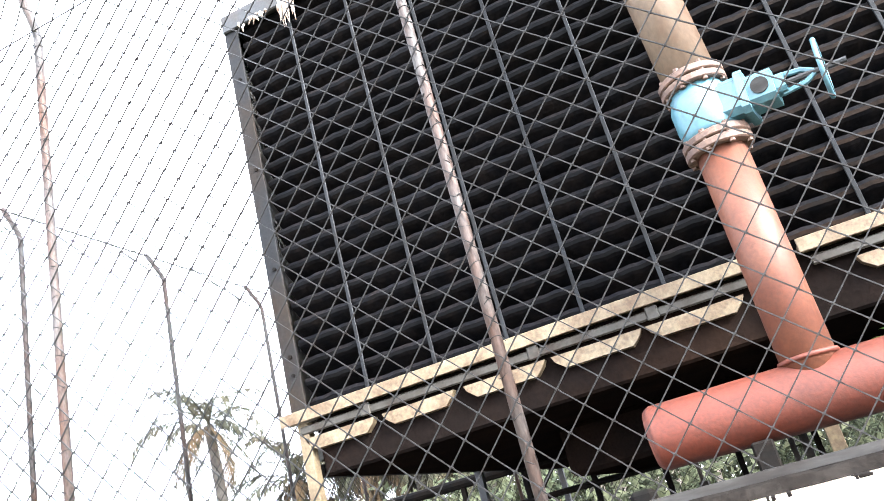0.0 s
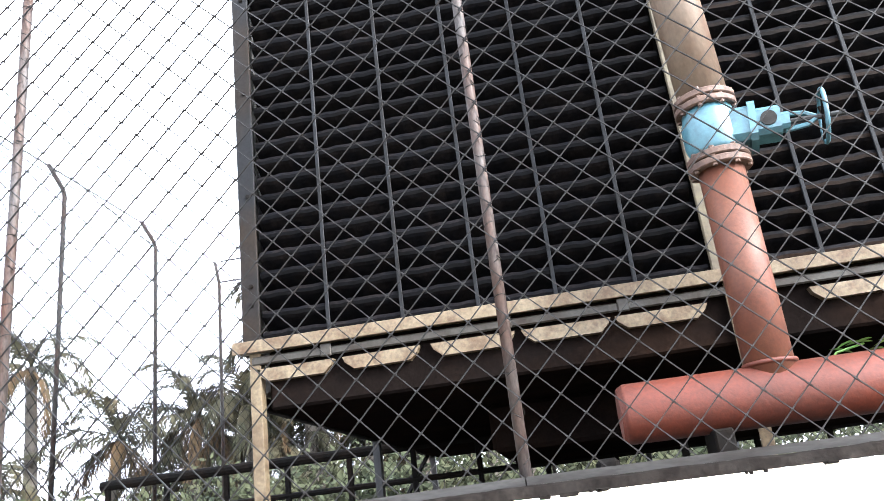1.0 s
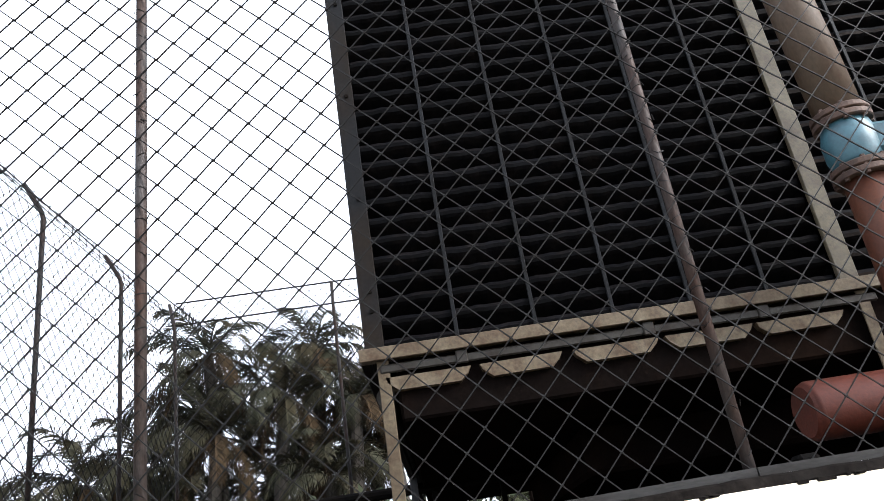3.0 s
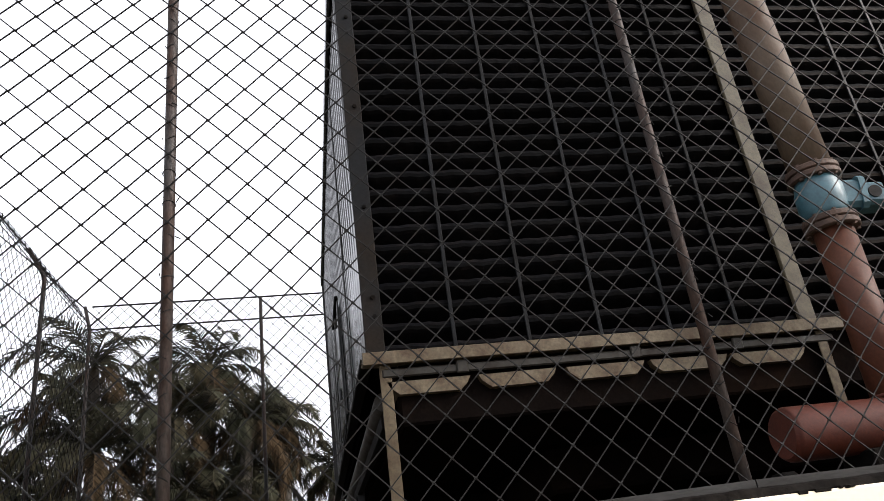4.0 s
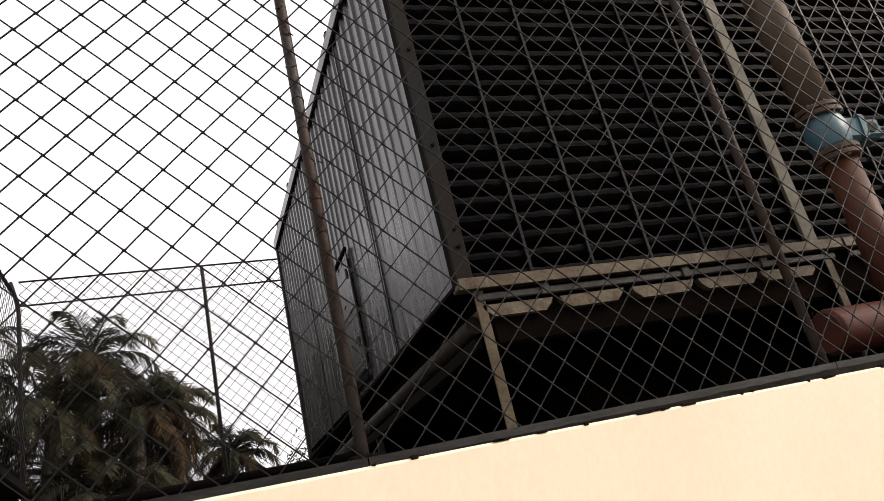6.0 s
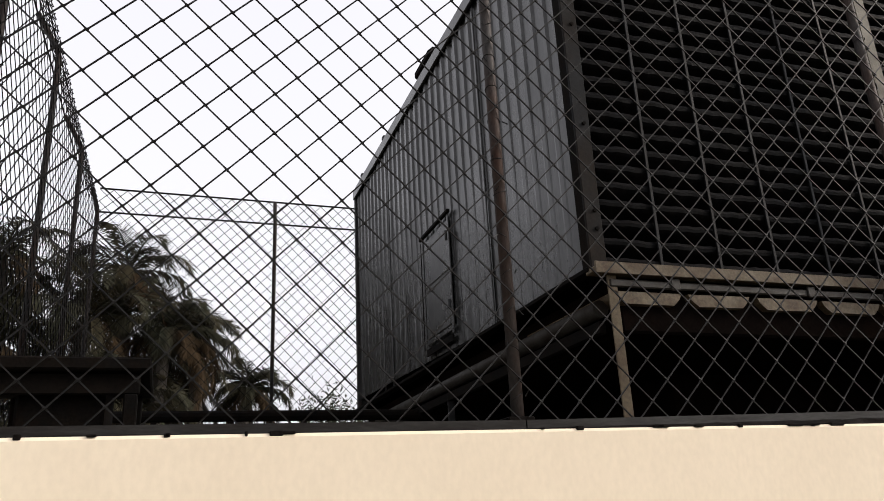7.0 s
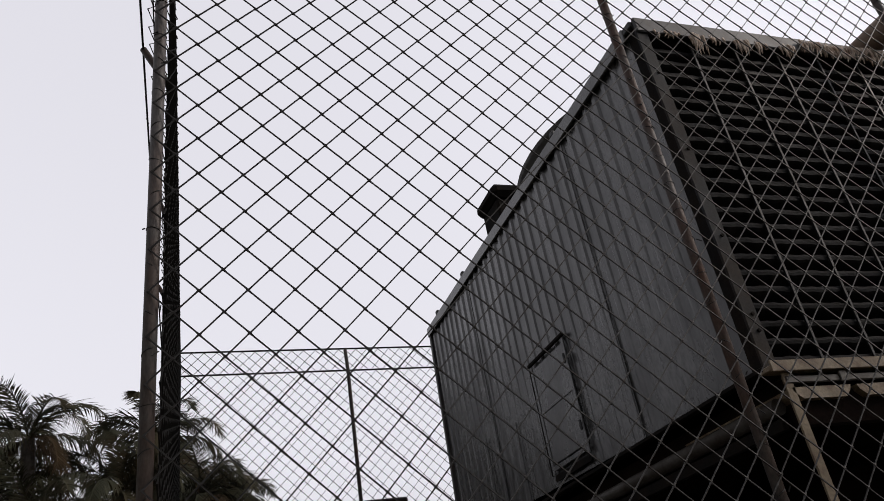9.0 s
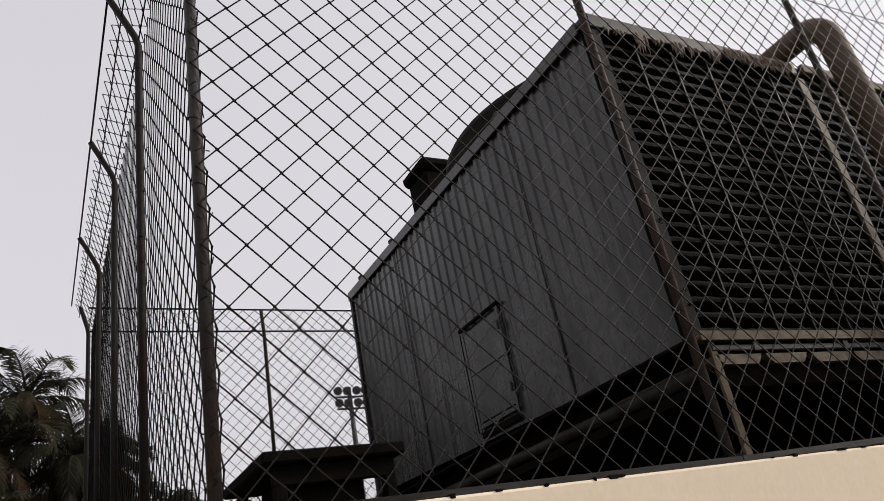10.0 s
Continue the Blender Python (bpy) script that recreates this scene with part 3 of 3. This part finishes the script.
# mineral scale: drips below the beam, mostly beside the bars, and a thick crust on the beam's far end
for x0, x1, n, long, top in ((-0.97, -0.80, 12, 0.045, 0.09), (-0.74, -0.66, 16, 0.15, 0.085), (-0.62, -0.52, 9, 0.06, 0.09), (-0.44, -0.36, 14, 0.11, 0.085),
                             (-0.30, -0.22, 12, 0.09, 0.085), (-0.12, -0.02, 14, 0.08, 0.085), (0.04, 0.40, 90, 0.085, 0.03), (0.40, 0.70, 70, 0.075, 0.025), (0.20, 0.66, 34, 0.06, 0.085)):
    d = bmesh.new()
    for i in range(n):
        x = random.uniform(x0, x1)
        ln = long * random.uniform(0.3, 1.0)
        y = LY - 0.056 + random.uniform(-0.012, 0.006)
        zt = TZ1 - top + random.uniform(-0.012, 0.012)
        sweep(d, [(x, y, zt), (x + random.uniform(-0.008, 0.008), y - 0.006, zt - ln * 0.5), (x + random.uniform(-0.012, 0.012), y, zt - ln)], [0.008, 0.0055, 0.0012], 5)
    tagged(part("mineral_crust", d, "scale", tower, "whitish brown mineral crust and drips"), kind="stuff")

# ---- pipework ----
pipe = thing("riser_pipe", (0.80, 0.23, 1.9), "red and beige riser pipe with a blue gate valve", "pipe")
PX, PY = 0.805, 0.226


def arc(c, r, a0, a1, n, u, w):
    c, u, w = Vector(c), Vector(u), Vector(w)
    return [c + u * (r * math.cos(radians(a0 + (a1 - a0) * i / n))) + w * (r * math.sin(radians(a0 + (a1 - a0) * i / n))) for i in range(n + 1)]


part("lower_riser", S([(PX - 0.006, PY, 2.0), (PX, PY, 2.738)], 0.077, 28), "riser", pipe, "faded red oxide pipe", smooth=True)
top_x = PX - 0.045
bend = arc((top_x, PY + 0.17, 4.44), 0.17, 180, 90, 8, (0, 1, 0), (0, 0, 1))
part("upper_riser", S([(PX, PY, 3.012), (PX - 0.015, PY, 3.6)] + bend + [(top_x, 1.15, 4.61), (top_x, 1.25, 4.57), (top_x, 1.28, 4.43)], 0.086, 28), "beige", pipe, "faded beige pipe turning over the roof", smooth=True)
part("weld_ring", S(ring((PX - 0.004, PY, 2.065), 0.079, (0, 0, 1), 28), 0.008, 6, closed=True), "red", pipe, smooth=True)
for z0, z1 in ((2.734, 2.760), (2.764, 2.790), (2.960, 2.986), (2.990, 3.015)):
    part("flange", S([(PX, PY, z0), (PX, PY, z0 + 0.004), (PX, PY, z1 - 0.004), (PX, PY, z1)], [0.101, 0.106, 0.106, 0.101], 32), "flange", pipe, "rusty bolted flange")
for z in (2.762, 2.988):
    for i in range(8):
        a = 2 * math.pi * (i + 0.5) / 8
        bx, by = PX + 0.094 * math.cos(a), PY + 0.094 * math.sin(a)
        part("flange_bolt", S([(bx, by, z - 0.036), (bx, by, z + 0.036)], 0.009, 6), "flange", pipe)
valve = part("valve_body", S([(PX, PY, 2.79), (PX, PY, 2.81), (PX, PY, 2.84), (PX, PY, 2.91), (PX, PY, 2.94), (PX, PY, 2.96)], [0.086, 0.089, 0.098, 0.098, 0.089, 0.086], 28), "cyan", pipe, "blue painted gate valve", smooth=True)
vd = Vector((0.97, -0.22, -0.10)).normalized()
vc = Vector((PX, PY, 2.876))
sdv = vd.cross(Vector((0, 0, 1))).normalized()
upv = sdv.cross(vd).normalized()


def block(bm, a, b, hw, hh, chamfer=0.3):
    """A chamfered block along the valve's axis from a to b metres, hw and hh its half width and height."""
    loops = []
    for k in (a, b):
        loops.append([bm.verts.new(vc + vd * k + sdv * (p * hw) + upv * (q * hh)) for p, q in
                      ((1, 1 - chamfer), (1 - chamfer, 1), (chamfer - 1, 1), (-1, 1 - chamfer), (-1, chamfer - 1), (chamfer - 1, -1), (1 - chamfer, -1), (1, chamfer - 1))])
    for j in range(8):
        bm.faces.new((loops[0][j], loops[0][(j + 1) % 8], loops[1][(j + 1) % 8], loops[1][j]))
    bm.faces.new(loops[0][::-1])
    bm.faces.new(loops[1])


bon = bmesh.new()
block(bon, 0.06, 0.122, 0.072, 0.062)
block(bon, 0.122, 0.146, 0.082, 0.072, 0.25)
block(bon, 0.146, 0.222, 0.060, 0.050)
block(bon, 0.222, 0.250, 0.034, 0.030, 0.4)
part("bonnet", bon, "cyan", valve)
up = Vector((0, 0, 1))
sd = vd.cross(up).normalized()
part("yoke", S([vc + vd * 0.23 + up * 0.03, vc + vd * 0.30 + up * 0.022, vc + vd * 0.335], 0.009, 6), "cyan", valve)
part("yoke", S([vc + vd * 0.23 - up * 0.03, vc + vd * 0.30 - up * 0.022, vc + vd * 0.335], 0.009, 6), "cyan", valve)
part("stem", S([vc + vd * 0.22, vc + vd * 0.42], 0.010, 8), "steel", valve)
wheel = part("handwheel", S(ring(vc + vd * 0.355, 0.090, vd, 28), 0.0075, 8, closed=True), "cyan", valve, "worn blue handwheel", smooth=True)
hub = ring(vc + vd * 0.355, 0.088, vd, 4)
for h in hub:
    part("spoke", S([vc + vd * 0.355, h], 0.007, 6), "dark", wheel)
part("badge", S([vc + vd * 0.184 + sd * 0.058, vc + vd * 0.184 + sd * 0.066], 0.026, 20), "rail", valve, "small round cast badge")

header = thing("header_pipe", (2.0, 0.235, 1.85), "thick red oxide header pipe with a capped end", "pipe")
part("pipe_run", S([(0.32, PY, 1.968), (0.335, PY, 1.968), (4.6, PY, 1.968)], [0.088, 0.095, 0.095], 40), "red", header, smooth=True)
part("end_cap", S([(0.312, PY, 1.968), (0.32, PY, 1.968)], [0.080, 0.088], 32), "red", header, "dull red end plate")
for x in (0.6, 1.9, 3.4):
    part("saddle", B(x - 0.03, x + 0.03, PY - 0.09, PY + 0.09, 1.5, 1.883, 0.006), "dark", header)
part("bracket", B(0.21, 0.28, 0.14, 0.22, 1.79, 1.84, 0.012), "dark", header)

# fittings on the wall top below the header
for i, x in enumerate((0.44, 0.62, 0.78, 1.02, 1.3)):
    clamp = thing("pipe_clamp", (x, 0.13, WALL_Z + 0.025), "small shiny metal clamp lying on the wall top", "clamp", "clamps under the header pipe")
    cb = bmesh.new()
    box(cb, x - 0.05, x + 0.05, 0.11, 0.14, WALL_Z + 0.022, WALL_Z + 0.036, 0.004)
    part("strap", cb, "bar", clamp)
    part("nut", S([(x + 0.02, 0.125, WALL_Z + 0.036), (x + 0.02, 0.125, WALL_Z + 0.06)], 0.014, 6), "bar", clamp)

# a sprig growing behind the riser
sprig = thing("plant", (1.0, 0.30, 2.05), "small green weed sprouting on the header pipe", "plant")
part("stem", S([(0.99, 0.28, 2.04), (1.02, 0.27, 2.075), (1.10, 0.24, 2.09)], 0.004, 5), "leaf", sprig)
for i in range(9):
    a = random.uniform(-0.5, 0.9)
    c = Vector((0.96 + 0.022 * i, 0.27 - 0.004 * i + random.uniform(-0.03, 0.03), 2.06 + random.uniform(0, 0.035)))
    ldir = Vector((math.cos(a), random.uniform(-0.6, 0.3), 0.35 * math.sin(a * 3))).normalized()
    sdv = ldir.cross(Vector((0, 0, 1))).normalized()
    lf = bmesh.new()
    L = random.uniform(0.05, 0.085)
    ps = [lf.verts.new(c + ldir * (L * k) + sdv * (w * L) + Vector((0, 0, zz * L))) for k, w, zz in ((0, 0, 0), (0.35, 0.2, 0.08), (0.75, 0.15, 0.04), (1, 0, -0.08), (0.75, -0.15, 0.04), (0.35, -0.2, 0.08))]
    mid = lf.verts.new(c + ldir * (L * 0.5))
    for j in range(6):
        lf.faces.new((ps[j], ps[(j + 1) % 6], mid))
    part("leaf", lf, "leaf", sprig)

# ---- inside the fence ----
shed = thing("equipment_box", (-2.93, 0.8, 1.5), "low dark equipment box with a rusty overhanging lid", "box")
# solid near-black body stands in for the shaded open cavity below the lid
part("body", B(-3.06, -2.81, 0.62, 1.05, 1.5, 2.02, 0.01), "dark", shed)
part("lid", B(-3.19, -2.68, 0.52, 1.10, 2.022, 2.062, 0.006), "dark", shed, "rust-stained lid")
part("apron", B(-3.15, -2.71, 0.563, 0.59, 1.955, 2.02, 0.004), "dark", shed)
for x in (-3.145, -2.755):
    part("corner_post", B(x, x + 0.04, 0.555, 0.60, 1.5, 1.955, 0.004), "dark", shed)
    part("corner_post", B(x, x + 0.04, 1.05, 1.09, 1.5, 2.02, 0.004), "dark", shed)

rail = thing("handrail", (-1.0, 3.0, 1.5), "black pipe handrail across the deck", "handrail")
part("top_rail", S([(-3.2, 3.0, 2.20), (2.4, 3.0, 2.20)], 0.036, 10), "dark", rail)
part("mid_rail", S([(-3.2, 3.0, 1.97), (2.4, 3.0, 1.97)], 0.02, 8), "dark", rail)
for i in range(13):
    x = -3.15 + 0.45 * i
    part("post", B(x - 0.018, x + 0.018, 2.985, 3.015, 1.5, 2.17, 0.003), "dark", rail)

# ---- trees and distance ----
def palm(at, height, size, seed, fronds=20, spear=1):
    rnd = random.Random(seed)
    px, py = at
    t = thing("palm_tree", (px, py, 0), "tall palm with drooping dark green fronds", "palm tree", "palms beyond the fence")
    lean = rnd.uniform(-0.5, 0.5)
    n = 14
    part("trunk", S([(px + lean * (i / n) ** 2, py, height * i / n) for i in range(n + 1)], [0.24 - 0.09 * i / n + (0.015 if i % 2 else 0) for i in range(n + 1)], 10), "trunk", t)
    top = Vector((px + lean, py, height))
    verts, faces, dverts, dfaces = [], [], [], []
    for k in range(fronds + spear):
        az = 2 * math.pi * (k + rnd.uniform(-0.35, 0.35)) / fronds * 2.0
        lift = -0.85 + 2.15 * ((k * 7) % fronds) / fronds + rnd.uniform(-0.12, 0.12)
        L = size * rnd.uniform(0.78, 1.02)
        if k >= fronds:  # the unopened young leaves stand upright
            lift, L = rnd.uniform(1.35, 1.55), size * rnd.uniform(0.42, 0.6)
        out = Vector((math.cos(az), math.sin(az), 0))
        side = Vector((-math.sin(az), math.cos(az), 0))
        V, F = (dverts, dfaces) if lift < 0.0 and rnd.random() < 0.6 else (verts, faces)
        p, el = top.copy(), lift
        steps, ax = 24, []
        for n_step in range(steps + 1):
            d = out * math.cos(el) + Vector((0, 0, 1)) * math.sin(el)
            ax.append((p.copy(), d))
            p = p + d * (L / steps)
            el -= (0.022 + 0.115 * n_step / steps) * (1.1 if lift > 0 else 0.75)
        for n_step in range(steps):
            (a, d), (b, _) = ax[n_step], ax[n_step + 1]
            wv = side * (0.028 * (1 - n_step / steps) + 0.006)
            i0 = len(V)
            V += [a - wv, a + wv, b + wv, b - wv]
            F.append((i0, i0 + 1, i0 + 2, i0 + 3))
            if n_step < 2:
                continue
            f = n_step / steps
            ll = min(0.62, size * 0.26) * math.sin(math.pi * min(1, 0.16 + f * 0.80)) ** 0.6 * (0.6 if k >= fronds else 1)
            nrm = side.cross(d).normalized()
            for sg in (-1, 1):
                for q in (0, 0.25, 0.5, 0.75):
                    base = a.lerp(b, q)
                    hang = rnd.uniform(0.1, 0.45) if lift > 0.5 else rnd.uniform(0.45, 1.0)
                    le = ll * rnd.uniform(0.75, 1.15)
                    phi = rnd.uniform(-0.6, 0.7)
                    dr = ((side * (sg * math.cos(phi)) + nrm * math.sin(phi)) * 0.66 + d * 0.62 - Vector((0, 0, 0.5 * hang))).normalized()
                    mid = base + dr * (le * 0.5)
                    tip = base + dr * (le * 0.92) + Vector((0, 0, -le * 0.4 * hang))
                    wv2 = d * 0.015 + dr.cross(d) * 0.012
                    i0 = len(V)
                    V += [base - wv2 * 0.5, base + wv2 * 0.5, mid + wv2, mid - wv2, tip]
                    F += [(i0, i0 + 1, i0 + 2, i0 + 3), (i0 + 3, i0 + 2, i0 + 4)]
    for nm, V, F, mt in (("crown", verts, faces, "frond"), ("dry_frond", dverts, dfaces, "dry")):
        if V:
            me = bpy.data.meshes.new(nm)
            me.from_pydata([tuple(v) for v in V], [], F)
            me.materials.append(M[mt])
            placed(nm, me, t, "brown hanging dead fronds" if nm == "dry_frond" else "")
    return t


PALMS = ((-6.5, 19.0, 8.3, 2.7), (-3.9, 19.2, 8.1, 2.4), (-1.75, 19.7, 6.5, 1.9), (-8.0, 19.8, 7.0, 2.6), (-5.1, 18.5, 6.7, 2.7),
         (-3.1, 18.6, 6.4, 2.4), (-6.7, 18.3, 5.9, 2.7), (-2.4, 20.3, 5.2, 2.2), (-4.2, 20.2, 5.2, 2.6), (-8.4, 18.8, 5.4, 2.6),
         (-0.9, 20.4, 5.2, 1.7), (-5.7, 20.3, 4.4, 2.6), (-3.6, 18.4, 4.4, 2.5), (-6.9, 18.6, 4.0, 2.6),
         (-15.4, 19.0, 7.4, 3.1), (-13.4, 19.6, 4.9, 3.0), (-10.6, 19.2, 5.2, 3.1), (-9.3, 20.2, 4.6, 2.8), (-16.4, 18.0, 3.9, 3.0), (-11.6, 20.4, 3.6, 2.9))
for i, (px, py, ph, ps) in enumerate(PALMS):
    palm((px, py), ph, ps, 100 + i)


def bush(name, c, rx, ry, rz, n, leaf, seed, label, category):
    rnd = random.Random(seed)
    V, F = [], []
    clumps = [(Vector((rnd.uniform(-1, 1) * rx, rnd.uniform(-1, 1) * ry, rnd.uniform(0.1, 1) * rz)), rnd.uniform(0.25, 0.5)) for _ in range(max(6, n // 120))]
    for i in range(n):
        cc, rr = rnd.choice(clumps)
        v = Vector((rnd.gauss(0, 1), rnd.gauss(0, 1), rnd.gauss(0, 1))).normalized() * (rr * rnd.uniform(0.5, 1.0))
        p = Vector(c) + cc + Vector((v.x * rx * 0.6, v.y * ry * 0.6, v.z * rz * 0.8))
        p.z = max(p.z, 0.05)
        a = Vector((rnd.gauss(0, 1), rnd.gauss(0, 1), rnd.gauss(0, 1))).normalized()
        b = a.orthogonal().normalized()
        w = leaf * rnd.uniform(0.6, 1.4)
        i0 = len(V)
        V += [p - a * w, p + b * w * 0.45, p + a * w, p - b * w * 0.45]
        F.append((i0, i0 + 1, i0 + 2, i0 + 3))
    me = bpy.data.meshes.new(name)
    me.from_pydata([tuple(v) for v in V], [], F)
    me.materials.append(M["bush"])
    return tagged(placed(name, me), label, category, kind="stuff")


bush("tree_line", (2, 34, 0), 40, 4, 3.6, 14000, 0.28, 5, "distant grey-green scrub and low trees", "foliage")
bush("shrub", (3.2, 21, 0), 2.0, 1.5, 4.5, 22000, 0.075, 6, "leafy tree top behind the far fence", "foliage")

bush("hedge", (-5.5, 15.5, 0), 11, 1.2, 2.9, 16000, 0.12, 8, "dense grey-green hedge beyond the far fence", "hedge")

# flood-light mast
mast = thing("floodlight_mast", (4.5, 18.5, 0), "slim grey mast with a cluster of floodlights", "mast")
part("pole", S([(4.5, 18.5, 0), (4.5, 18.5, 4), (4.5, 18.5, 7.9)], [0.11, 0.09, 0.06], 10), "lamp", mast)
part("crossbar", S([(4.0, 18.45, 7.6), (4.95, 18.45, 7.6)], 0.03, 6), "lamp", mast)
part("crossbar", S([(4.05, 18.45, 7.25), (4.9, 18.45, 7.25)], 0.03, 6), "lamp", mast)
for x in (4.08, 4.36, 4.66, 4.92):
    for z in (7.42, 7.78):
        part("floodlight", S([(x, 18.30, z - 0.04), (x, 18.42, z), (x, 18.5, z)], [0.13, 0.10, 0.04], 10), "lamp", mast)
